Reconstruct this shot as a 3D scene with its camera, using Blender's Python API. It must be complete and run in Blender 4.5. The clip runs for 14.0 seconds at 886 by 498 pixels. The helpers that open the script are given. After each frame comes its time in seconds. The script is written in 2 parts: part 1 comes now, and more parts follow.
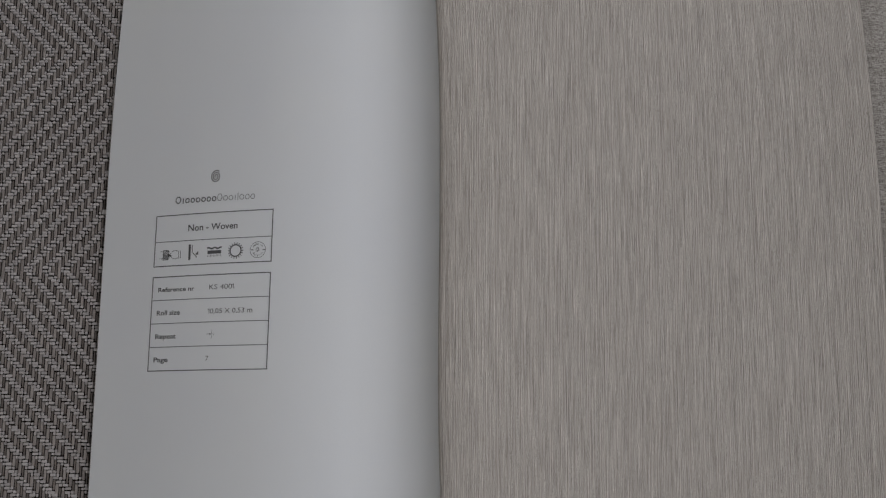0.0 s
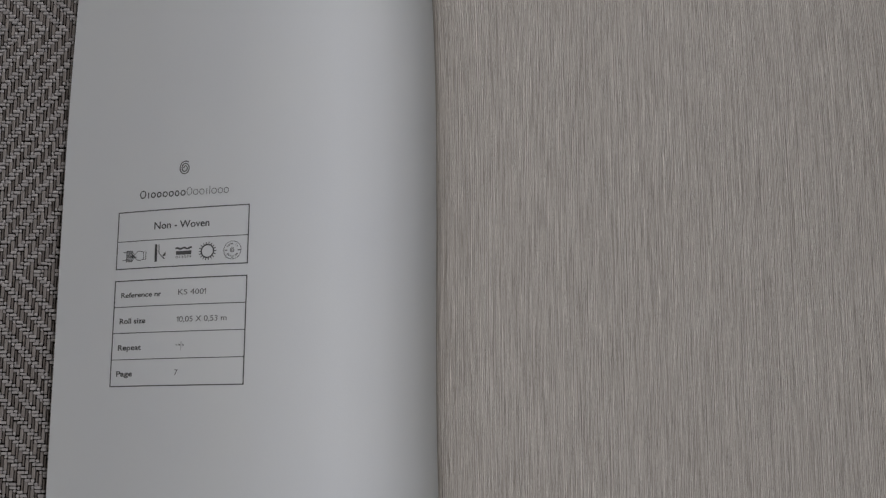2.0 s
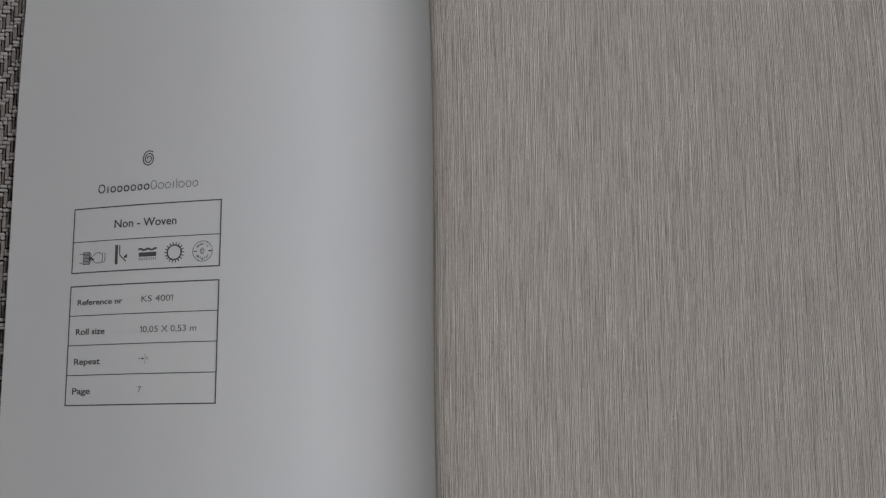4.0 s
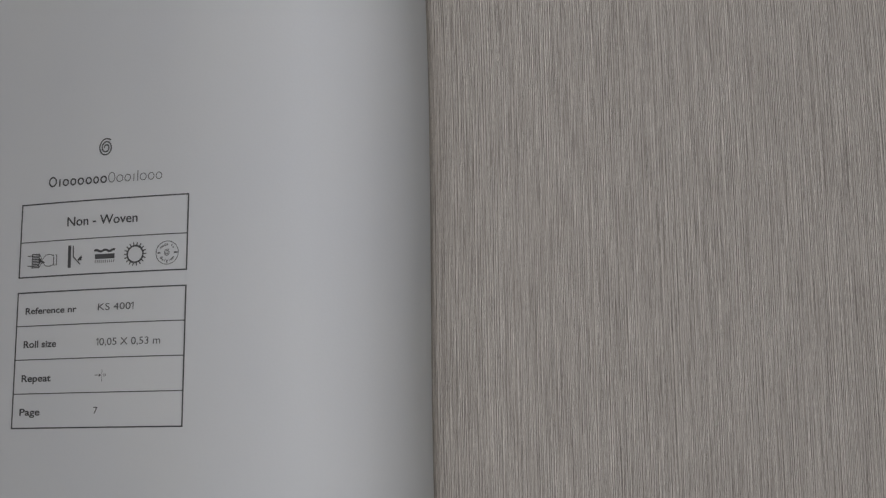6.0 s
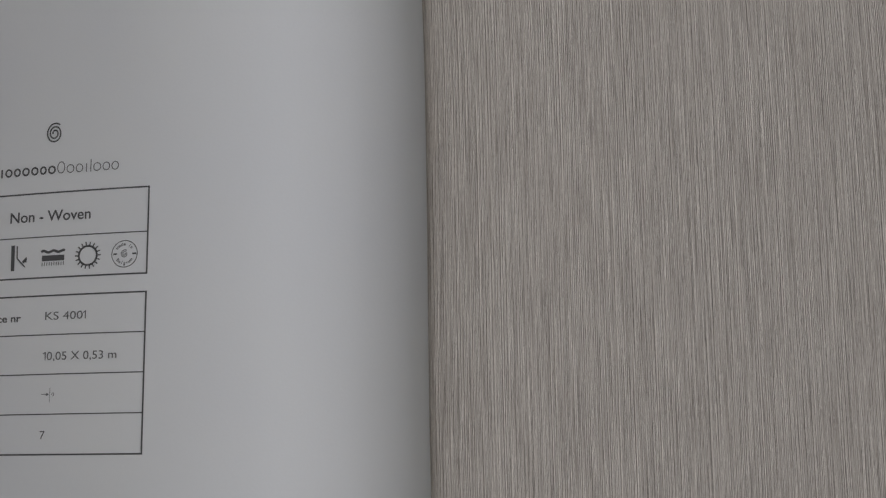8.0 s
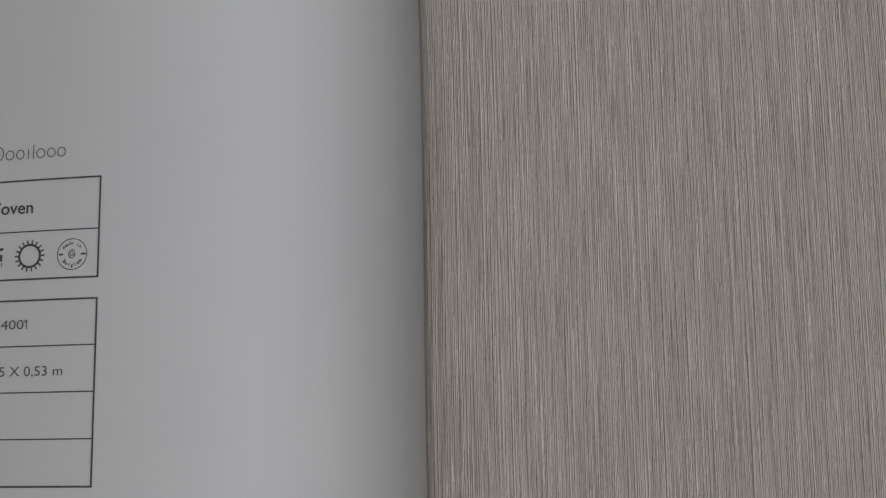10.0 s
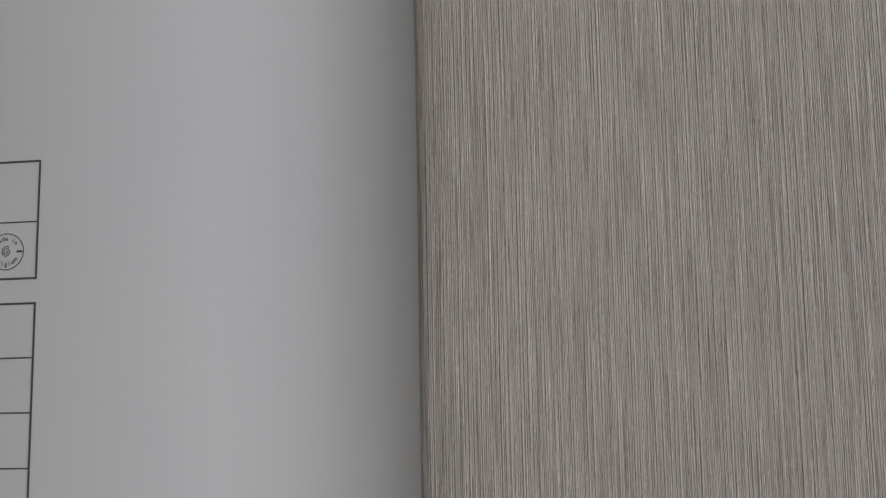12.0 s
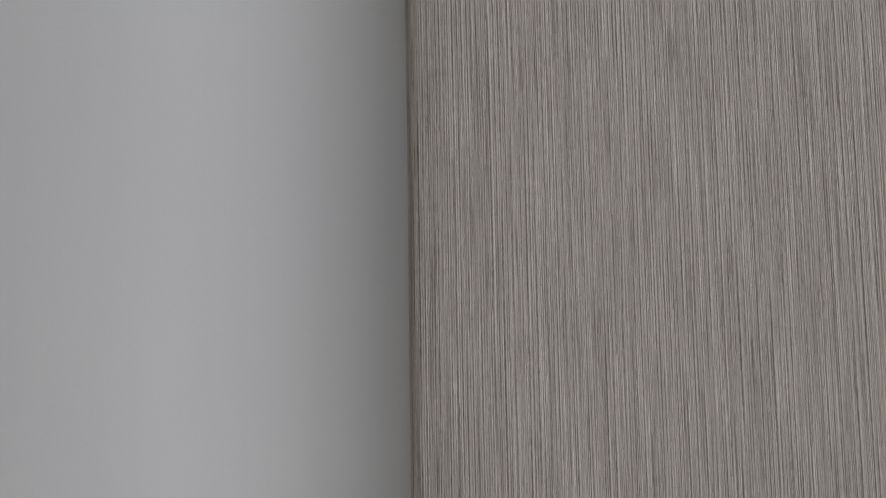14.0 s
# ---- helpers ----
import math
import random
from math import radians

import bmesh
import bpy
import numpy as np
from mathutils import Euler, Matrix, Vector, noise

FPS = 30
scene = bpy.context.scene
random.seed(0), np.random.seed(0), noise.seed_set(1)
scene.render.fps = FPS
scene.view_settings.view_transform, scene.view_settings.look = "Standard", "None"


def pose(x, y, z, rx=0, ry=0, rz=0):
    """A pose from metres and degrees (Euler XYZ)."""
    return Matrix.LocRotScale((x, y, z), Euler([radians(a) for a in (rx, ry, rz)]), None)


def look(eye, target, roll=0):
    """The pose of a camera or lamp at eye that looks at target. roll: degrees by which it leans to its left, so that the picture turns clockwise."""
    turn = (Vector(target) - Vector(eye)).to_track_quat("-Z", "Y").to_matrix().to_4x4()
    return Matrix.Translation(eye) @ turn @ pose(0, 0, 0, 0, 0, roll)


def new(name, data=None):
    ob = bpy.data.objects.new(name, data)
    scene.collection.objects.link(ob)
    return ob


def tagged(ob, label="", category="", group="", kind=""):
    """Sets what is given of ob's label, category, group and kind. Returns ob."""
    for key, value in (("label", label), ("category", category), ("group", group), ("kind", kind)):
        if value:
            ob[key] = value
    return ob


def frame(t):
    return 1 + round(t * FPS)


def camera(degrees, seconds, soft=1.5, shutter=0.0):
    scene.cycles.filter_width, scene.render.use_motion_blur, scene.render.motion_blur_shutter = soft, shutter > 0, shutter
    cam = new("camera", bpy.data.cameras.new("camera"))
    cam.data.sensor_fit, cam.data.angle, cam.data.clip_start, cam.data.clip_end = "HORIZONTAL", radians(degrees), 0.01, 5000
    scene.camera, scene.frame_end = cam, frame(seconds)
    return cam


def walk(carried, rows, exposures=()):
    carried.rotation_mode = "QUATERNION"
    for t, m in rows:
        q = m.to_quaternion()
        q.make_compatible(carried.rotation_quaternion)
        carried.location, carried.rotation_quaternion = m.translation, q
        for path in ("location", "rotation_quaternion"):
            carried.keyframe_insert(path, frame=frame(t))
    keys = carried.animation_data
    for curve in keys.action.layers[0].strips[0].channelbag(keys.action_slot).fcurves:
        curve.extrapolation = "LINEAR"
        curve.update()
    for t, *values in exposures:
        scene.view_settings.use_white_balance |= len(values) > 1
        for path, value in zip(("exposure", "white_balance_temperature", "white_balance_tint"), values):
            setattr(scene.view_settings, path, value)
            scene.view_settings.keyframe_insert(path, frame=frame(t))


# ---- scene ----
# ---- camera ----
cam = camera(40.5, 14.0, soft=1.25)
# seconds, x, y, z in metres, then tilt, lean and turn in degrees
PATH = [
    (0.0, 0.0319, -0.1494, 0.8527, 10.5802, 1.8308, 0.6084),
    (1.0, 0.0256, -0.1370, 0.8054, 10.3075, 1.4836, 0.3677),
    (2.0, 0.0196, -0.1253, 0.7595, 10.0488, 1.1218, 0.1483),
    (3.0, 0.0142, -0.1142, 0.7150, 9.8040, 0.7453, -0.0497),
    (4.0, 0.0092, -0.1038, 0.6719, 9.5731, 0.3542, -0.2263),
    (5.0, 0.0046, -0.0941, 0.6302, 9.3562, -0.0517, -0.3815),
    (6.0, 0.0005, -0.0850, 0.5899, 9.1532, -0.4721, -0.5153),
    (7.0, -0.0032, -0.0766, 0.5510, 8.9641, -0.9073, -0.6277),
    (8.0, -0.0064, -0.0689, 0.5135, 8.7890, -1.3571, -0.7187),
    (9.0, -0.0092, -0.0618, 0.4774, 8.6278, -1.8216, -0.7883),
    (10.0, -0.0115, -0.0554, 0.4427, 8.4806, -2.3007, -0.8366),
    (11.0, -0.0134, -0.0497, 0.4094, 8.3472, -2.7945, -0.8634),
    (12.0, -0.0148, -0.0446, 0.3775, 8.2278, -3.3030, -0.8689),
    (13.0, -0.0158, -0.0402, 0.3470, 8.1224, -3.8261, -0.8530),
    (14.0, -0.0163, -0.0364, 0.3179, 8.0308, -4.4400, -0.8156),
]
EXPOSURES = [(0.0, 0.0, 6500, 10), (14.0, -0.10, 6620, 10)]
walk(cam, [(t, pose(x, y, z, a, b, c)) for t, x, y, z, a, b, c in PATH], EXPOSURES)

# ---- light: an overcast window beside the book, and the pale room it fills ----
world = bpy.data.worlds.new("world")
scene.world = world
world.use_nodes = True
sky = world.node_tree.nodes.new("ShaderNodeTexSky")
sky.sky_type, sky.sun_disc = "NISHITA", False
sky.sun_elevation, sky.sun_rotation = radians(35), radians(90)
world.node_tree.links.new(sky.outputs[0], world.node_tree.nodes["Background"].inputs[0])
world.node_tree.nodes["Background"].inputs[1].default_value = 0.1

WALL_X, WIN = 2.2, (-1.2, 1.4, 0.25, 2.55)
lamp = bpy.data.lights.new("window_light", "AREA")
lamp.shape, lamp.size, lamp.size_y = "RECTANGLE", 2.25, 2.5
lamp.energy, lamp.color = 53, (0.945, 0.957, 1.0)
window_light = new("window_light", lamp)
window_light.matrix_world = look((WALL_X + 0.02, 0.1, 1.4), (0, 0.1, 1.0), 90)


# ---- mesh helpers ----
def mesh(name, verts, faces, uvs=None):
    me = bpy.data.meshes.new(name)
    me.from_pydata([tuple(v) for v in verts], [], [tuple(f) for f in faces])
    if uvs is not None:
        layer = me.uv_layers.new(name="metres")
        loops = np.empty(len(me.loops), dtype=np.int32)
        me.loops.foreach_get("vertex_index", loops)
        layer.data.foreach_set("uv", np.asarray(uvs, dtype=np.float32)[loops].ravel())
    me.update()
    return me


def part(name, me, material, parent=None, label="", smooth=False):
    ob = new(name, me)
    if material and not me.materials:
        me.materials.append(material)
    if smooth:
        me.polygons.foreach_set("use_smooth", [True] * len(me.polygons))
    if parent:
        ob.parent = parent
    if label:
        tagged(ob, label)
    return ob


def block(name, x0, x1, y0, y1, z0, z1, bevel=0.0):
    bm = bmesh.new()
    bmesh.ops.create_cube(bm, size=1)
    for v in bm.verts:
        v.co = Vector(((x0 + x1) / 2 + v.co.x * (x1 - x0), (y0 + y1) / 2 + v.co.y * (y1 - y0), (z0 + z1) / 2 + v.co.z * (z1 - z0)))
    if bevel:
        bmesh.ops.bevel(bm, geom=bm.edges[:], offset=bevel, segments=2, affect="EDGES")
    me = bpy.data.meshes.new(name)
    bm.to_mesh(me)
    bm.free()
    return me


# ---- materials ----
def material(name, rough=0.6, spec=0.3):
    m = bpy.data.materials.new(name)
    m.use_nodes = True
    b = m.node_tree.nodes["Principled BSDF"]
    b.inputs["Roughness"].default_value = rough
    b.inputs["Specular IOR Level"].default_value = spec
    return m, m.node_tree, b


def node(tree, kind, **inputs):
    n = tree.nodes.new(kind)
    for key, value in inputs.items():
        n.inputs[key.replace("_", " ")].default_value = value
    return n


def noise_of(tree, coords, sx, sy, sz=1.0, detail=2.0, rough=0.55):
    m = tree.nodes.new("ShaderNodeMapping")
    m.inputs["Scale"].default_value = (sx, sy, sz)
    tree.links.new(coords, m.inputs["Vector"])
    n = node(tree, "ShaderNodeTexNoise", Scale=1.0, Detail=detail, Roughness=rough)
    tree.links.new(m.outputs[0], n.inputs["Vector"])
    return n.outputs["Fac"]


def ramp(tree, fac, *stops):
    r = tree.nodes.new("ShaderNodeValToRGB")
    e = r.color_ramp.elements
    while len(e) < len(stops):
        e.new(0.5)
    for el, (pos, col) in zip(e, stops):
        el.position, el.color = pos, (*col, 1) if len(col) == 3 else (col[0],) * 3 + (1,)
    tree.links.new(fac, r.inputs[0])
    return r.outputs[0]


def maths(tree, op, a, b=None):
    n = tree.nodes.new("ShaderNodeMath")
    n.operation = op
    for i, v in enumerate((a, b)):
        if v is None:
            continue
        if isinstance(v, (int, float)):
            n.inputs[i].default_value = v
        else:
            tree.links.new(v, n.inputs[i])
    return n.outputs[0]


def mix(tree, fac, a, b, kind="MIX"):
    n = tree.nodes.new("ShaderNodeMix")
    n.data_type, n.blend_type = "RGBA", kind
    for key, v in ((0, fac), (6, a), (7, b)):
        if isinstance(v, (int, float)):
            n.inputs[key].default_value = v
        elif isinstance(v, tuple):
            n.inputs[key].default_value = (*v, 1)
        else:
            tree.links.new(v, n.inputs[key])
    return n.outputs[2]


def bump(tree, height, bsdf, strength, distance):
    n = node(tree, "ShaderNodeBump", Strength=strength, Distance=distance)
    tree.links.new(height, n.inputs["Height"])
    tree.links.new(n.outputs[0], bsdf.inputs["Normal"])


def paper_white():
    m, t, b = material("white_backing_paper", 0.55, 0.25)
    uv = t.nodes.new("ShaderNodeUVMap").outputs[0]
    fibre = noise_of(t, uv, 700, 700, detail=3)
    cloud = noise_of(t, uv, 9, 6, detail=2)
    c = mix(t, ramp(t, cloud, (0.3, (0.0,)), (0.7, (1.0,))), (0.748, 0.767, 0.797), (0.776, 0.791, 0.805))
    c = mix(t, 0.04, c, fibre, "OVERLAY")
    t.links.new(c, b.inputs["Base Color"])
    bump(t, fibre, b, 0.12, 0.0003)
    return m


def paper_streaked():
    """Taupe non-woven wallpaper with a brushed, thread-like vertical emboss."""
    m, t, b = material("streaked_taupe_wallpaper", 0.6, 0.3)
    uv = t.nodes.new("ShaderNodeUVMap").outputs[0]
    along = t.nodes.new("ShaderNodeSeparateXYZ")
    t.links.new(uv, along.inputs[0])
    wander = maths(t, "SUBTRACT", noise_of(t, uv, 420, 6, detail=2), 0.5)
    tremble = maths(t, "SUBTRACT", noise_of(t, uv, 1500, 900, 3.0, detail=1), 0.5)
    across = maths(t, "ADD", along.outputs[0], maths(t, "ADD", maths(t, "MULTIPLY", wander, 0.0003), maths(t, "MULTIPLY", tremble, 0.0002)))
    uneven = maths(t, "SUBTRACT", noise_of(t, uv, 420, 1.4, 6.0, detail=0), 0.5)
    across = maths(t, "ADD", across, maths(t, "MULTIPLY", uneven, 0.0010))

    def times(a, k):
        return maths(t, "MULTIPLY", a, k)

    def threads(count, stretch, seed, detail=2.0):
        """Threads side by side, so many a metre, each with its own run of tones and its own seam: tone, and distance from the seam."""
        x = maths(t, "ADD", times(across, count), seed)
        own = maths(t, "FLOOR", x)
        chance = t.nodes.new("ShaderNodeTexWhiteNoise")
        chance.noise_dimensions = "1D"
        t.links.new(maths(t, "ADD", own, 0.5), chance.inputs["W"])
        luck = chance.outputs["Value"]
        place = t.nodes.new("ShaderNodeCombineXYZ")
        t.links.new(times(own, 7.37), place.inputs[0])
        t.links.new(maths(t, "ADD", times(along.outputs[1], stretch), times(luck, 90.0)), place.inputs[1])
        place.inputs[2].default_value = seed
        n = node(t, "ShaderNodeTexNoise", Scale=1.0, Detail=detail, Roughness=0.6)
        t.links.new(place.outputs[0], n.inputs["Vector"])
        seam = maths(t, "SUBTRACT", maths(t, "FRACT", x), maths(t, "ADD", times(luck, 0.62), 0.16))
        return n.outputs["Fac"], seam

    tone, seam = threads(800, 12, 3.0, 2.0)
    fine, fine_seam = threads(1850, 26, 11.0)
    hair, hair_seam = threads(1180, 32, 23.0, 1.0)
    fleck = noise_of(t, uv, 2700, 330, detail=3, rough=0.7)
    pore = noise_of(t, uv, 3000, 1300, 5.0, detail=1)
    h = maths(t, "ADD", times(tone, 0.20), times(fine, 0.80))
    h = maths(t, "ADD", h, times(maths(t, "SUBTRACT", fleck, 0.5), 0.34))
    base = ramp(t, h, (0.32, (0.290, 0.258, 0.232)), (0.45, (0.420, 0.383, 0.347)), (0.55, (0.512, 0.471, 0.429)), (0.67, (0.680, 0.634, 0.580)))

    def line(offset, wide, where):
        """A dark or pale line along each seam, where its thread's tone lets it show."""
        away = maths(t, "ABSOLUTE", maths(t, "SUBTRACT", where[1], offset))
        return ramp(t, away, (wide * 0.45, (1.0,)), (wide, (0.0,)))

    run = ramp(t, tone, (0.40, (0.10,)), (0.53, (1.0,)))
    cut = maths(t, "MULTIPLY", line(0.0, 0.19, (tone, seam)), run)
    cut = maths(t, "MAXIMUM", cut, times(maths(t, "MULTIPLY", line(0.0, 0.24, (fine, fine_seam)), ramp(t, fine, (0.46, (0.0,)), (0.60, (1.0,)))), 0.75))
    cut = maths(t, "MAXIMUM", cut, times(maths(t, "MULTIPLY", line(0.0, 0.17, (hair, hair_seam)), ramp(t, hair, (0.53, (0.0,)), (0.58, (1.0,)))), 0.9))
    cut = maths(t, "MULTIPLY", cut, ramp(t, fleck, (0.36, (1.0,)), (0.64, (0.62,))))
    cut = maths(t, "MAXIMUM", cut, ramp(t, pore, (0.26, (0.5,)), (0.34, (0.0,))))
    # Pale lip beside each groove: raking light on the relief, put into the colour.
    lit_lip = maths(t, "MULTIPLY", line(0.27, 0.20, (tone, seam)), run)
    base = mix(t, times(lit_lip, 0.5), base, (0.78, 0.730, 0.668))
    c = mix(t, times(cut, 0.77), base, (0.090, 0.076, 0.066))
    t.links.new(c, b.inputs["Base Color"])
    bump(t, maths(t, "SUBTRACT", h, times(cut, 0.4)), b, 0.6, 0.0006)
    return m


def paper_linen():
    m, t, b = material("linen_grain_wallpaper", 0.7, 0.2)
    uv = t.nodes.new("ShaderNodeUVMap").outputs[0]
    a = noise_of(t, uv, 1500, 260, detail=1)
    c = noise_of(t, uv, 300, 1300, 4.0, detail=1)
    slub = noise_of(t, uv, 60, 500, 7.0, detail=2)
    spot = noise_of(t, uv, 900, 900, 2.0, detail=1)
    h = maths(t, "ADD", maths(t, "MULTIPLY", a, 0.3), maths(t, "MULTIPLY", c, 0.45))
    h = maths(t, "ADD", h, maths(t, "MULTIPLY", slub, 0.25))
    col = ramp(t, h, (0.36, (0.10, 0.086, 0.074)), (0.48, (0.22, 0.202, 0.182)), (0.60, (0.34, 0.32, 0.293)))
    col = mix(t, ramp(t, spot, (0.32, (0.75,)), (0.42, (0.0,))), col, (0.06, 0.05, 0.042))
    t.links.new(col, b.inputs["Base Color"])
    bump(t, h, b, 0.6, 0.0006)
    return m


def strand_paint(name, low, high):
    m, t, b = material(name, 0.75, 0.2)
    geo = t.nodes.new("ShaderNodeNewGeometry")
    pos = t.nodes.new("ShaderNodeTexCoord").outputs["Object"]
    info = t.nodes.new("ShaderNodeObjectInfo")
    rnd = maths(t, "FRACT", maths(t, "ADD", geo.outputs["Random Per Island"], info.outputs["Random"]))
    fib = noise_of(t, pos, 1500, 900, 900, detail=2)
    f = maths(t, "ADD", maths(t, "MULTIPLY", rnd, 0.7), maths(t, "MULTIPLY", fib, 0.3))
    t.links.new(mix(t, f, low, high), b.inputs["Base Color"])
    bump(t, fib, b, 0.4, 0.0004)
    return m


def gap_shade_paint():
    # Near-black colour for the shade in the gaps of the weave.
    m, t, b = material("dark_gap_shade", 0.9, 0.1)
    pos = t.nodes.new("ShaderNodeTexCoord").outputs["Object"]
    n = noise_of(t, pos, 400, 400, 400, detail=2)
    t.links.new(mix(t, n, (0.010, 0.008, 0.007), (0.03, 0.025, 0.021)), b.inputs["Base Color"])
    bump(t, n, b, 0.5, 0.001)
    return m


def cloth_coarse():
    m, t, b = material("coarse_woven_cloth", 0.9, 0.1)
    pos = t.nodes.new("ShaderNodeTexCoord").outputs["Object"]
    brick = node(t, "ShaderNodeTexBrick", Scale=1.0, Mortar_Size=0.0004, Brick_Width=0.005, Row_Height=0.0026, Color1=(0.38, 0.36, 0.345, 1), Color2=(0.13, 0.112, 0.097, 1), Mortar=(0.015, 0.012, 0.010, 1))
    t.links.new(pos, brick.inputs["Vector"])
    n = noise_of(t, pos, 60, 60, 60, detail=3)
    t.links.new(mix(t, 0.35, brick.outputs[0], n, "MULTIPLY"), b.inputs["Base Color"])
    bump(t, brick.outputs[1], b, -0.5, 0.001)
    return m


def plain(name, low, high, rough, scale):
    m, t, b = material(name, rough, 0.3)
    pos = t.nodes.new("ShaderNodeTexCoord").outputs["Object"]
    n = noise_of(t, pos, scale, scale, scale, detail=3)
    t.links.new(mix(t, n, low, high), b.inputs["Base Color"])
    return m


WHITE, STREAKED, LINEN = paper_white(), paper_streaked(), paper_linen()
WEFT = strand_paint("pale_weft", (0.30, 0.280, 0.273), (0.46, 0.434, 0.425))
WARP = strand_paint("taupe_warp", (0.185, 0.164, 0.152), (0.30, 0.272, 0.254))
WARP_DARK = strand_paint("brown_warp", (0.11, 0.094, 0.085), (0.20, 0.175, 0.160))
GAP_SHADE, COARSE = gap_shade_paint(), cloth_coarse()
INK = plain("grey_printing_ink", (0.08, 0.081, 0.085), (0.12, 0.122, 0.127), 0.6, 2500)
INK_MID = plain("mid_grey_printing_ink", (0.115, 0.117, 0.122), (0.165, 0.167, 0.173), 0.6, 2500)
INK_PALE = plain("pale_grey_printing_ink", (0.13, 0.132, 0.14), (0.19, 0.193, 0.20), 0.6, 2500)
BOARD = plain("grey_cover_board", (0.25, 0.25, 0.26), (0.32, 0.32, 0.33), 0.6, 30)
PAPER_EDGE = plain("stacked_paper_edges", (0.5, 0.48, 0.45), (0.7, 0.68, 0.65), 0.8, 300)
PLASTER = plain("pale_plaster", (0.64, 0.63, 0.61), (0.70, 0.69, 0.67), 0.9, 8)

# ---- structure: the cloth-covered top and the room ----
CLOTH_Z = -0.0748  # top of the woven strands
tagged(part("ground", block("ground", -WALL_X, WALL_X, -2.2, 2.2, -0.12, CLOTH_Z - 0.0030), COARSE), "brown and taupe woven cloth under the book", "cloth", kind="structure")


def wall(name, *b):
    return tagged(part(name, block(name, *b), PLASTER), "plain pale plastered wall", "wall", kind="structure")


wall("wall_west", -WALL_X - 0.15, -WALL_X, -2.2, 2.2, -0.12, 3.0)
wall("wall_north", -WALL_X - 0.15, WALL_X + 0.15, 2.2, 2.35, -0.12, 3.0)
wall("wall_south", -WALL_X - 0.15, WALL_X + 0.15, -2.35, -2.2, -0.12, 3.0)
tagged(part("ceiling", block("ceiling", -WALL_X - 0.15, WALL_X + 0.15, -2.35, 2.35, 3.0, 3.12), PLASTER), "plain pale ceiling", "ceiling", kind="structure")
east = new("wall_east")
tagged(east, "plain pale plastered wall with a window opening", "wall", kind="structure")
for b in ((-2.2, WIN[0], -0.12, 3.0), (WIN[1], 2.2, -0.12, 3.0), (WIN[0], WIN[1], -0.12, WIN[2]), (WIN[0], WIN[1], WIN[3], 3.0)):
    part("wall_panel", block("wall_panel", WALL_X, WALL_X + 0.15, *b), PLASTER, east)


# ---- page shapes ----
def curve_through(points, step):
    """Smooth samples (x, z, run) through points of a section, about one a step."""
    p = np.array(points, float)
    d = np.r_[0, np.cumsum(np.hypot(*np.diff(p, axis=0).T))]
    s = np.arange(0, d[-1], step)
    s = np.append(s, d[-1])
    g = np.gradient(p, d, axis=0)
    k = np.clip(np.searchsorted(d, s, side="right") - 1, 0, len(d) - 2)
    w = d[k + 1] - d[k]
    u = (s - d[k]) / w
    h = ((1 + 2 * u) * (1 - u) ** 2, u * (1 - u) ** 2, u * u * (3 - 2 * u), u * u * (u - 1))
    q = h[0][:, None] * p[k] + (h[1] * w)[:, None] * g[k] + h[2][:, None] * p[k + 1] + (h[3] * w)[:, None] * g[k + 1]
    return np.c_[q, s]


LEFT = [(0.006, -0.0048), (-0.004, -0.0081), (-0.015, -0.0125), (-0.028, -0.0158), (-0.042, -0.0173), (-0.056, -0.0180), (-0.074, -0.0187), (-0.098, -0.0213),
        (-0.1264, -0.0264), (-0.158, -0.0344), (-0.190, -0.0440), (-0.2225, -0.0554), (-0.245, -0.0639), (-0.2682, -0.0728)]
RIGHT = [(0.012, -0.040), (0.0050, -0.029), (0.0010, -0.012), (0.0, -0.0040), (0.0002, -0.0014), (0.0007, -0.0004), (0.0020, 0.0003), (0.0055, 0.0011), (0.014, 0.0021), (0.025, 0.0030), (0.04, 0.0035), (0.07, 0.0049),
         (0.10, 0.0069), (0.16, 0.0123), (0.22, 0.0198), (0.27, 0.0282), (0.3052, 0.0358)]
TOP, BOTTOM = 0.30, -0.30


def spine_bend(x, y):
    trim = 0.0032 * (np.clip(y - 0.06, 0, None) / 0.166) ** 2 * np.clip(-x / 0.268, 0, None) ** 2
    trim = trim - 0.0047 * (np.clip(y - 0.02, 0, None) / 0.18) ** 2 * np.clip(x / 0.318, 0, None) ** 2
    return trim - 0.6 * y ** 3 * np.exp(-(x / 0.06) ** 2)


def droop(x, y):
    """The far corner of the wallpaper page hangs down a little."""
    return -0.010 * (np.clip(y - 0.02, 0, None) / 0.18) ** 2 * np.clip(x / 0.318, 0, None) ** 2


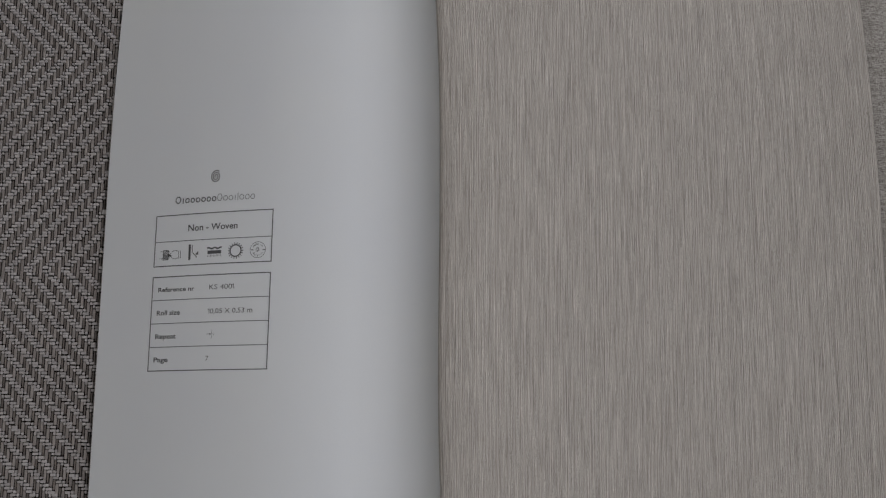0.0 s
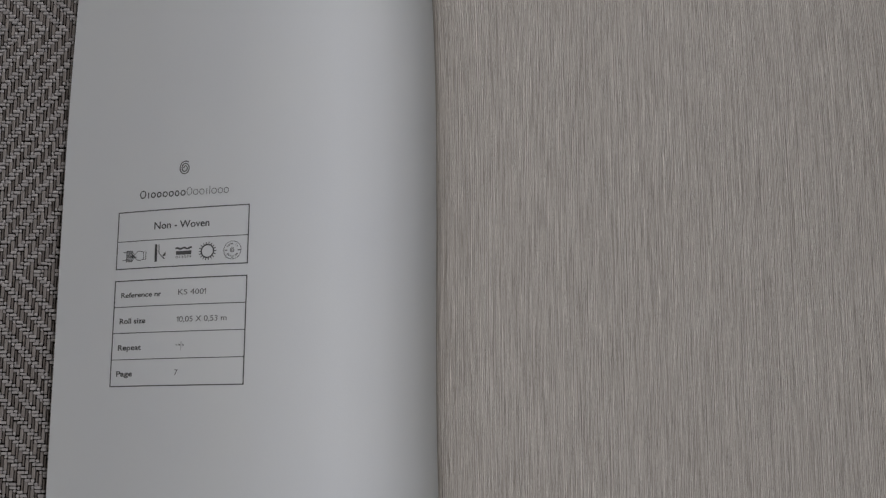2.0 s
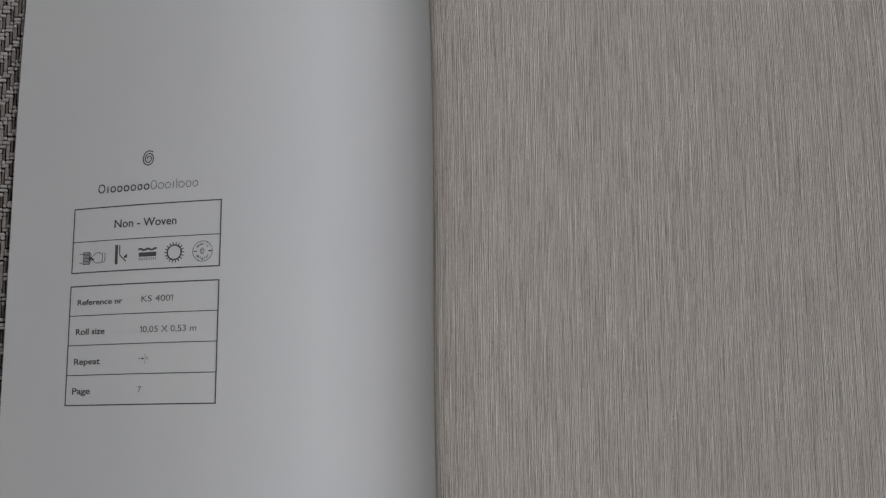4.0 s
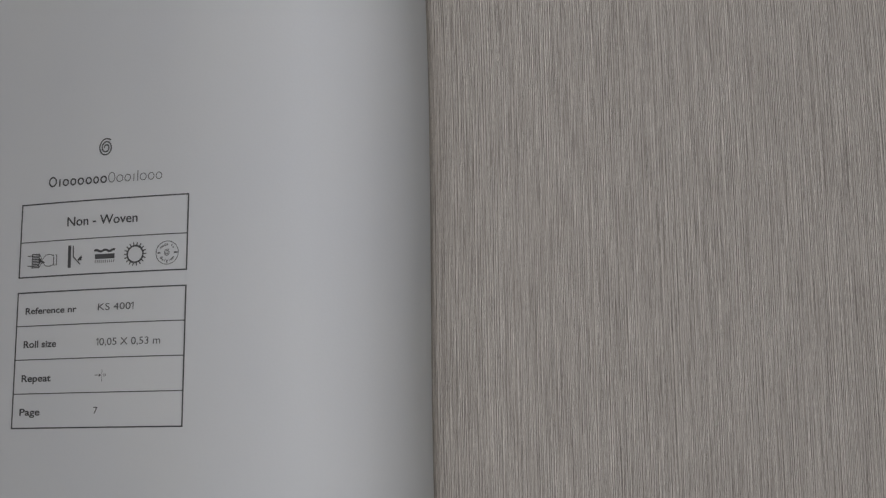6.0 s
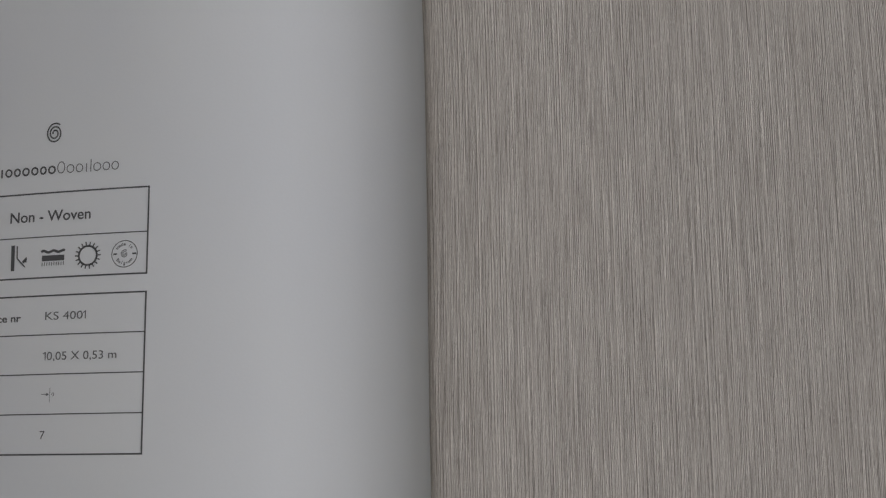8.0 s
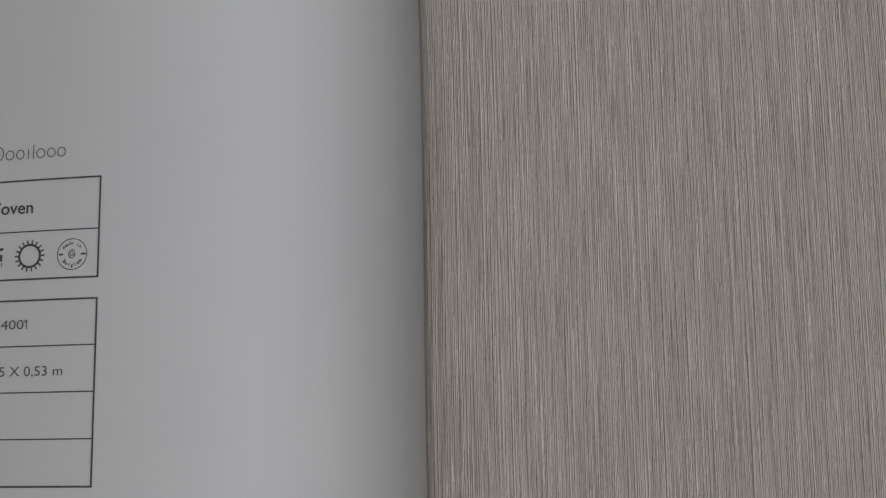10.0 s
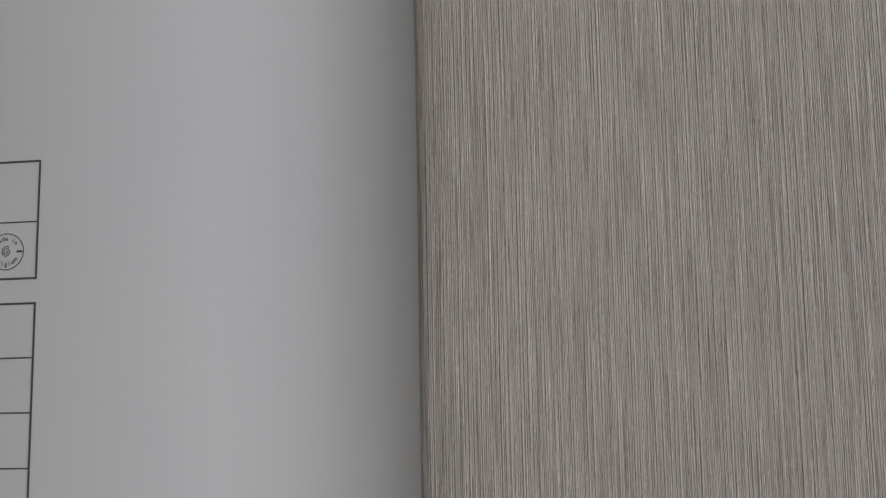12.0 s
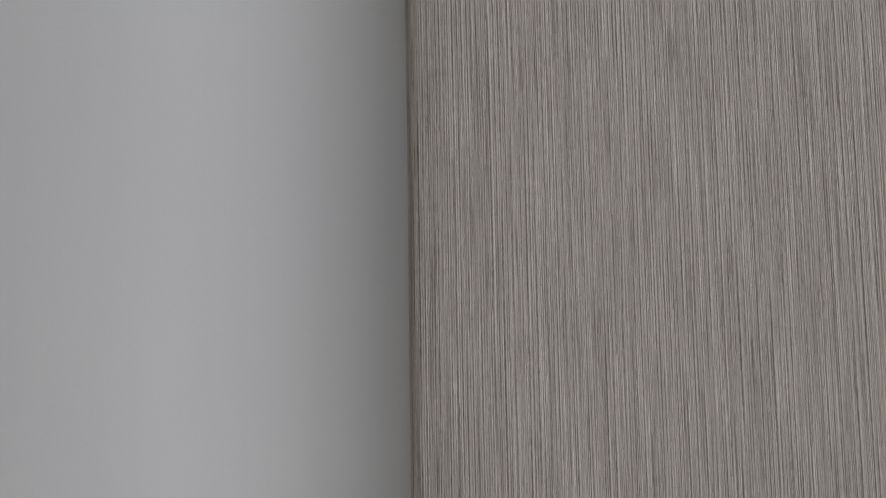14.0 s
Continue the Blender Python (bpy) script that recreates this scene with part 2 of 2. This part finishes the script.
def sheet(name, section, ys, thick, relief=None, hang=False, drop=0.0):
    """A page: a section drawn along the spine, with thickness and a map in metres."""
    nx, ny = len(section), len(ys)
    X, Y = np.meshgrid(section[:, 0], ys, indexing="ij")
    Z = np.repeat(section[:, 1][:, None], ny, 1) - drop
    S = np.repeat(section[:, 2][:, None], ny, 1)
    t = np.gradient(section[:, :2], axis=0)
    n = np.c_[-t[:, 1], t[:, 0]] / np.hypot(t[:, 0], t[:, 1])[:, None]
    n *= np.sign(section[-1, 0] - section[0, 0])
    X2, Z2 = X - thick * n[:, :1], Z - thick * n[:, 1:]
    if relief is not None:
        X, Z = X + relief * n[:, :1], Z + relief * n[:, 1:]
    if hang:
        Z, Z2 = Z + droop(X, Y), Z2 + droop(X2, Y)
    X, X2 = X + spine_bend(X, Y), X2 + spine_bend(X2, Y)
    top = np.stack([X, Y, Z], -1).reshape(-1, 3)
    low = np.stack([X2, Y, Z2], -1).reshape(-1, 3)
    i = np.arange(nx * ny).reshape(nx, ny)
    quads = np.stack([i[:-1, :-1], i[1:, :-1], i[1:, 1:], i[:-1, 1:]], -1).reshape(-1, 4)
    if section[-1, 0] < section[0, 0]:
        quads = quads[:, ::-1]
    rim = np.concatenate([i[:, 0], i[-1, 1:], i[::-1, -1][1:], i[0, ::-1][1:]])
    o = nx * ny
    side = np.stack([rim[:-1], rim[:-1] + o, rim[1:] + o, rim[1:]], -1)
    if section[-1, 0] < section[0, 0]:
        side = side[:, ::-1]
    faces = np.concatenate([quads, quads[:, ::-1] + o, side])
    uv = np.stack([S, Y], -1).reshape(-1, 2)
    return mesh(name, np.concatenate([top, low]), faces.tolist(), np.concatenate([uv, uv]))


def streak_relief(s, ys, rng):
    """Raised threads and cut grooves of uneven length along the page, in metres."""
    out = np.zeros((len(s), len(ys)))
    for spacing, length, depth in ((0.0007, 0.014, 0.00004), (0.0011, 0.030, 0.00003)):
        cols = int((s[-1] - s[0]) / spacing) + 3
        knots = np.arange(ys[0] - 2 * length, ys[-1] + 2 * length, length)
        runs = np.array([np.interp(ys, knots + rng.uniform(0, length), rng.uniform(-1, 1, len(knots))) for _ in range(cols)])
        u = (s - s[0]) / spacing
        i = u.astype(int)
        f = (u - i)[:, None]
        f = f * f * (3 - 2 * f)
        out += depth * (runs[i] * (1 - f) + runs[i + 1] * f)
    return out


# ---- the sample book ----
book = tagged(new("sample_book"), "open wallpaper sample book, white page facing taupe streaked page", "book")
left_section = curve_through(LEFT, 0.0010)
white_page = part("white_page", sheet("white_page", left_section, np.linspace(BOTTOM, TOP, 41), 0.0006), WHITE, book, "smooth white backing page with a grey printed table", smooth=True)
right_section = curve_through(RIGHT, 0.00026)
ys = np.linspace(BOTTOM, TOP, 151)
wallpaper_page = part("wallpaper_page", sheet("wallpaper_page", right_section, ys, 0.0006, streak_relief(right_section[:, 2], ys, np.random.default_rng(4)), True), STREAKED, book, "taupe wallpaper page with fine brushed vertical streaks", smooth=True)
under = [(x, z) for x, z in RIGHT[7:]] + [(0.360, 0.0290)]
part("linen_page", sheet("linen_page", curve_through(under, 0.004), np.linspace(BOTTOM, TOP, 61), 0.0006, None, True, 0.0022), LINEN, book, "grey-beige wallpaper page with a fine linen grain, underneath")
part("page_block", block("page_block", 0.014, 0.25, -0.28, 0.28, -0.062, -0.012, 0.002), PAPER_EDGE, book, "thick stack of wallpaper sample pages")
part("cover", block("cover", -0.235, 0.25, -0.29, 0.29, CLOTH_Z + 0.0002, CLOTH_Z + 0.0024, 0.0008), BOARD, book, "grey cardboard cover")

PAGE_X, PAGE_Z = left_section[::-1, 0], left_section[::-1, 1]


def page_point(x, y, lift):
    x = x + 0.0043 * y
    return (x + float(spine_bend(x, y)), y, float(np.interp(x, PAGE_X, PAGE_Z)) + lift)


def printed(name, verts, faces, ink=None, label=""):
    me = mesh(name, [page_point(x, y, 0.00012) for x, y in verts], faces)
    return part(name, me, ink or INK, white_page, label)


def strip(points, width):
    """Corners and quads of a printed line of one width through points."""
    p = np.array(points, float)
    t = np.gradient(p, axis=0)
    n = np.c_[-t[:, 1], t[:, 0]] / np.hypot(t[:, 0], t[:, 1])[:, None] * width / 2
    k = len(p)
    return np.concatenate([p + n, p - n]).tolist(), [(i, i + k, i + k + 1, i + 1) for i in range(k - 1)]


def straight(a, b, width, steps=24):
    return strip([(a[0] + (b[0] - a[0]) * i / steps, a[1] + (b[1] - a[1]) * i / steps) for i in range(steps + 1)], width)


def joined(*pieces):
    verts, faces = [], []
    for v, f in pieces:
        faces += [tuple(i + len(verts) for i in q) for q in f]
        verts += list(v)
    return verts, faces


def flat_text(string, bold):
    data = bpy.data.curves.new("lettering", "FONT")
    data.body, data.size, data.resolution_u, data.offset = string, 1.0, 4, bold
    ob = new("lettering", data)
    bpy.context.view_layer.update()
    me = ob.to_mesh()
    verts, faces = np.array([v.co[:2] for v in me.vertices]), [tuple(f.vertices) for f in me.polygons]
    ob.to_mesh_clear()
    bpy.data.objects.remove(ob)
    return verts, faces


def lettering(string, x0, x1, y, cap, bold=0.0, ink=None):
    """Printed words from x0 to x1 on a base line y, with capitals of that height."""
    v, f = flat_text(string, bold)
    v = np.c_[x0 + (v[:, 0] - v[:, 0].min()) / np.ptp(v[:, 0]) * (x1 - x0), y + v[:, 1] / 0.70 * cap]
    return printed("printed_text", v.tolist(), f, ink)


def numeral_one(x, y, cap):
    """A one: a stem with a short flag."""
    v, f = joined(straight((x, y), (x, y + cap), 0.00046, 2), straight((x, y + cap - 0.0002), (x - 0.0011, y + cap - 0.0010), 0.00042, 2))
    return printed("printed_text", v, f, INK_MID)


XL, XR = -0.2225, -0.1264
HEAVY, THIN = 0.00072, 0.00050


def table_rules(rows):
    """Two uprights, and a rule at each row."""
    for i, y in enumerate(rows):
        w = HEAVY if i in (0, len(rows) - 1) else THIN
        v, f = straight((XL - w / 2, y), (XR + w / 2, y), w)
        printed("printed_rule", v, f)
    for x in (XL, XR):
        v, f = straight((x, rows[0]), (x, rows[-1]), HEAVY, 6)
        part("printed_rule", mesh("printed_rule", [page_point(a, b, 0.00014) for a, b in v], f), INK, white_page)


table_rules((0.0445, 0.0238, 0.0047))
table_rules((-0.0037, -0.0217, -0.0397, -0.0577, -0.0757))
lettering("Non - Woven", -0.1949, -0.1543, 0.0312, 0.0050, 0.012)
lettering("Reference nr", -0.2175, -0.1872, -0.0152, 0.0033, 0.020)
lettering("KS 400", -0.1749, -0.1564, -0.0149, 0.0037, 0.0, INK_MID)
numeral_one(-0.1551, -0.0149, 0.0037)
lettering("Roll size", -0.2177, -0.1982, -0.0332, 0.0036, 0.020)
numeral_one(-0.1741, -0.0333, 0.0038)
lettering("0,05 X 0,53 m", -0.1733, -0.1395, -0.0333, 0.0038, 0.0, INK_MID)
lettering("Repeat", -0.2179, -0.2005, -0.0513, 0.0036, 0.020)
lettering("Page", -0.2182, -0.2061, -0.0690, 0.0036, 0.020)
lettering("7", -0.1752, -0.1728, -0.0687, 0.0036)
lettering("0", -0.1702, -0.1690, -0.0496, 0.0016, 0.0, INK_PALE)
v, f = joined(straight((-0.1752, -0.0488), (-0.1722, -0.0488), 0.00035, 2), straight((-0.1711, -0.0459), (-0.1711, -0.0523), 0.00022, 2),
              ([(-0.1728, -0.0480), (-0.1714, -0.0488), (-0.1728, -0.0496)], [(0, 2, 1)]))
printed("repeat_mark", v, f, INK_PALE, "small arrow against a thin line")

# wordmark: plain rings and bars of its size, heavy then light
WIDTHS = [0.0054, 0.0022, 0.0042, 0.0040, 0.0043, 0.0042, 0.0038, 0.0043, 0.0044, 0.0043, 0.0040, 0.0022, 0.0010, 0.0043, 0.0040, 0.0040]
GAP = 0.0007
scale = (0.2071 - 0.1413 - 15 * GAP) / sum(WIDTHS)
x = -0.2071
for i, w in enumerate(WIDTHS):
    w *= scale
    cap = 0.0058 if i in (0, 8, 12) else 0.0041
    line = 0.00082 if i < 8 else 0.00044
    if w < 0.0028:
        v, f = straight((x + w / 2, 0.0533), (x + w / 2, 0.0533 + cap), line, 2)
    else:
        v, f = strip([(x + w / 2 + (w - line) / 2 * math.cos(math.tau * k / 20), 0.0533 + cap / 2 + (cap - line) / 2 * math.sin(math.tau * k / 20)) for k in range(21)], line)
    printed("wordmark_shape", v, f, INK if i < 8 else INK_PALE)
    x += w + GAP


def spiral(cx, cy, rx, ry, turns, width):
    n = 60
    return strip([(cx + rx * (1 - 0.80 * k / n) * math.cos(0.9 + math.tau * turns * k / n), cy + ry * (1 - 0.80 * k / n) * math.sin(0.9 + math.tau * turns * k / n)) for k in range(n + 1)], width)


v, f = spiral(-0.1739, 0.0728, 0.0042, 0.0050, 2.4, 0.0007)
printed("spiral_mark", v, f, INK, "small grey spiral")


def circle(cx, cy, r, width, n=40):
    return strip([(cx + r * math.cos(math.tau * k / n), cy + r * math.sin(math.tau * k / n)) for k in range(n + 1)], width)


# brush symbol
pieces = [straight((-0.2178, 0.0163), (-0.2150, 0.0163), 0.0004, 2), straight((-0.2178, 0.0108), (-0.2150, 0.0108), 0.0004, 2)]
pieces += [straight((-0.2150, 0.0098 + 0.0009 * k), (-0.2108, 0.0098 + 0.0009 * k), 0.00055, 2) for k in range(9)]
pieces += [straight((-0.2150, 0.0094), (-0.2150, 0.0173), 0.0004, 2), straight((-0.2108, 0.0094), (-0.2108, 0.0173), 0.0004, 2),
           strip([(-0.2106, 0.0168), (-0.2090, 0.0140), (-0.2068, 0.0163), (-0.2045, 0.0166), (-0.2022, 0.0158)], 0.0004),
           strip([(-0.2106, 0.0098), (-0.2090, 0.0128), (-0.2068, 0.0104), (-0.2045, 0.0101), (-0.2022, 0.0108)], 0.0004),
           ([(-0.2106, 0.0150), (-0.2106, 0.0116), (-0.2088, 0.0133)], [(0, 1, 2)]), ([(-0.2090, 0.0136), (-0.2094, 0.0118), (-0.2072, 0.0124)], [(0, 1, 2)]),
           strip([(-0.2021, 0.0106), (-0.2021, 0.0162), (-0.2003, 0.0160), (-0.2003, 0.0106), (-0.2021, 0.0106)], 0.0004)]
v, f = joined(*pieces)
printed("brush_symbol", v, f, INK, "pasting brush symbol")
# peeling symbol
v, f = joined(straight((-0.1928, 0.0206), (-0.1926, 0.0086), 0.0018, 4), straight((-0.1907, 0.0203), (-0.1905, 0.0144), 0.0006, 3), straight((-0.1905, 0.0144), (-0.1863, 0.0102), 0.0006, 3),
              ([(-0.1879, 0.0128), (-0.1856, 0.0150), (-0.1856, 0.0122)], [(0, 2, 1)]), straight((-0.1874, 0.0122), (-0.1856, 0.0140), 0.0009, 2))
printed("peel_symbol", v, f, INK, "peelable wallpaper symbol")
# paste symbol
wave = [(-0.1783 + 0.0119 * k / 20, 0.0168 + 0.0004 * math.sin(k * 0.75)) for k in range(21)]
v, f = joined(strip(wave, 0.0012), straight((-0.1778, 0.0137), (-0.1666, 0.0137), 0.0026, 6), *[straight((-0.1775 + 0.00118 * k, 0.0118), (-0.1776 + 0.00118 * k, 0.0102), 0.00035, 1) for k in range(10)])
printed("paste_symbol", v, f, INK, "paste-the-wall symbol")
# light fastness symbol
v, f = joined(circle(-0.1550, 0.0140, 0.0044, 0.0009), *[straight((-0.1550 + 0.0047 * math.cos(a), 0.0140 + 0.0047 * math.sin(a)), (-0.1550 + 0.0063 * math.cos(a), 0.0140 + 0.0063 * math.sin(a)), 0.0006, 1)
                                                         for a in (math.tau * k / 18 for k in range(18))])
printed("sun_symbol", v, f, INK, "sun-shaped light fastness symbol")
# origin seal
v, f = joined(circle(-0.1372, 0.0139, 0.0061, 0.00032), spiral(-0.1372, 0.0139, 0.0017, 0.0019, 2.0, 0.0003),
              straight((-0.1425, 0.0139), (-0.1409, 0.0139), 0.0007, 1), straight((-0.1335, 0.0139), (-0.1315, 0.0139), 0.0007, 1))
seal = printed("origin_seal", v, f, INK, "round origin seal with curved words")


def arc_words(string, radius, middle, spread, inward):
    n = len(string)
    for i, ch in enumerate(string):
        if ch == " ":
            continue
        a = middle + spread * (i / (n - 1) - 0.5) * (1 if inward else -1)
        lv, lf = flat_text(ch, 0.012)
        lv = (lv - [np.ptp(lv[:, 0]) / 2 + lv[:, 0].min(), 0.25]) * 0.0021
        turn = a + (math.pi / 2 if inward else -math.pi / 2)
        c, s = math.cos(turn), math.sin(turn)
        pts = [(-0.1372 + radius * math.cos(a) + c * px - s * py, 0.0139 + radius * math.sin(a) + s * px + c * py) for px, py in lv]
        printed("printed_text", pts, lf, INK)


arc_words("made in", 0.0043, math.pi / 2, 1.7, False)
arc_words("Belgium", 0.0043, -math.pi / 2, 1.7, True)

# ---- the woven cover: paired warp floats and bold weft picks in a steep twill that turns back in chevrons ----
COL, ROW, TURN = 0.0025, 0.0026, 0.180
fabric = tagged(new("woven_cover"), "brown and taupe herringbone woven cover under the book", "fabric", kind="structure")
# Dark sheet added below the strands, so that their gaps read as shaded.
part("backing", block("backing", -0.462, -0.246, -0.342, 0.362, CLOTH_Z - 0.0030, CLOTH_Z - 0.0020), GAP_SHADE, fabric, "near-black sheet standing in for shade between the strands")


def pillow(cx, cy, w, l, top, rise, lean=0.0):
    """A short strand: a low, rounded bar, ends tucked down."""
    a, b = w / 2, l / 2
    verts = []
    for inset, z in ((0.0, -0.0022), (0.0, -rise), (0.28 * min(a, b), 0.0)):
        ra, rb = a - inset, b - inset
        r = 0.5 * min(ra, rb)
        for sx, sy, ka, kb in ((1, 1, 0, r), (1, 1, r, 0), (-1, 1, r, 0), (-1, 1, 0, r), (-1, -1, 0, r), (-1, -1, r, 0), (1, -1, r, 0), (1, -1, 0, r)):
            px, py = sx * (ra - ka), sy * (rb - kb)
            verts.append((cx + px + lean * py, cy + py + 0.6 * lean * px, top + z))
    faces = [(r * 8 + i, r * 8 + (i + 1) % 8, r * 8 + 8 + (i + 1) % 8, r * 8 + 8 + i) for r in (0, 1) for i in range(8)]
    return verts, faces + [tuple(range(16, 24))]


rng = random.Random(7)
X0, X1, Y0, Y1 = -0.46, -0.248, -0.34, 0.36
NC, NR = int((X1 - X0) / COL), int((Y1 - Y0) / ROW)
PHASE = 0.1848  # a chevron turns here
lots = {"warp": ([], [], WARP), "dark": ([], [], WARP_DARK), "weft": ([], [], WEFT)}
near = []


def lay(kind, shape):
    cx = sum(v[0] for v in shape[0]) / len(shape[0])
    cy = sum(v[1] for v in shape[0]) / len(shape[0])
    if cx > -0.290 and abs(cy + 0.02) < 0.048:
        near.append((kind, shape))
        return
    V, F, _ = lots[kind]
    F += [tuple(i + len(V) for i in q) for q in shape[1]]
    V += shape[0]


def raised(c, r):
    k = (Y0 + r * ROW - PHASE) / TURN
    d = abs(((k + 1) % 2) - 1) * TURN / ROW
    return (int(round(d)) + c) % 6 > 2


def jitter(size):
    return rng.uniform(-size, size)


# broad floats take turns with thinner, darker ones
for c in range(NC):
    left = X0 + c * COL
    r = 0
    while r < NR:
        n = 0
        while r + n < NR and n < 9 and raised(c, r + n):
            n += 1
        if n:
            cy, long = Y0 + (r + n / 2) * ROW, n * ROW + 0.0002
            if c % 2:
                lay("dark", pillow(left + 0.00135 + jitter(0.00015), cy + jitter(0.0006), 0.00115 + jitter(0.0002), long - 0.0004, CLOTH_Z - 0.0004 + jitter(0.0002), 0.0006, jitter(0.015)))
            else:
                lay("warp", pillow(left + 0.00135 + jitter(0.00015), cy + jitter(0.0005), 0.0022 + jitter(0.0002), long, CLOTH_Z - 0.0001 + jitter(0.0002), 0.0007, jitter(0.015)))
        r += n or 1
# weft picks show between the floats as a broad bead and a small one
for r in range(NR):
    c = 0
    while c < NC:
        n = 0
        while c + n < NC and n < 6 and not raised(c + n, r):
            n += 1
        x, end, step = X0 + c * COL, X0 + (c + n) * COL, rng.randrange(2)
        while end - x > 0.0012:
            w = min(end - x, rng.uniform(0.0044, 0.0054) if step % 2 else rng.uniform(0.0020, 0.0029))
            if end - x - w < 0.0012:
                w = end - x
            lay("weft", pillow(x + w / 2, Y0 + (r + 0.5) * ROW + jitter(0.0004), w - rng.uniform(0.0004, 0.0008), ROW * rng.uniform(0.74, 0.94), CLOTH_Z + jitter(0.0003), 0.0007, jitter(0.08)))
            x += w
            step += 1
        c += n or 1
for kind, (V, F, paint) in lots.items():
    tagged(part("strands", mesh("strands", V, F), paint, fabric), "close woven strands", kind="stuff")
for kind, (V, F) in near:
    part("strand", mesh("strand", V, F), lots[kind][2], fabric)
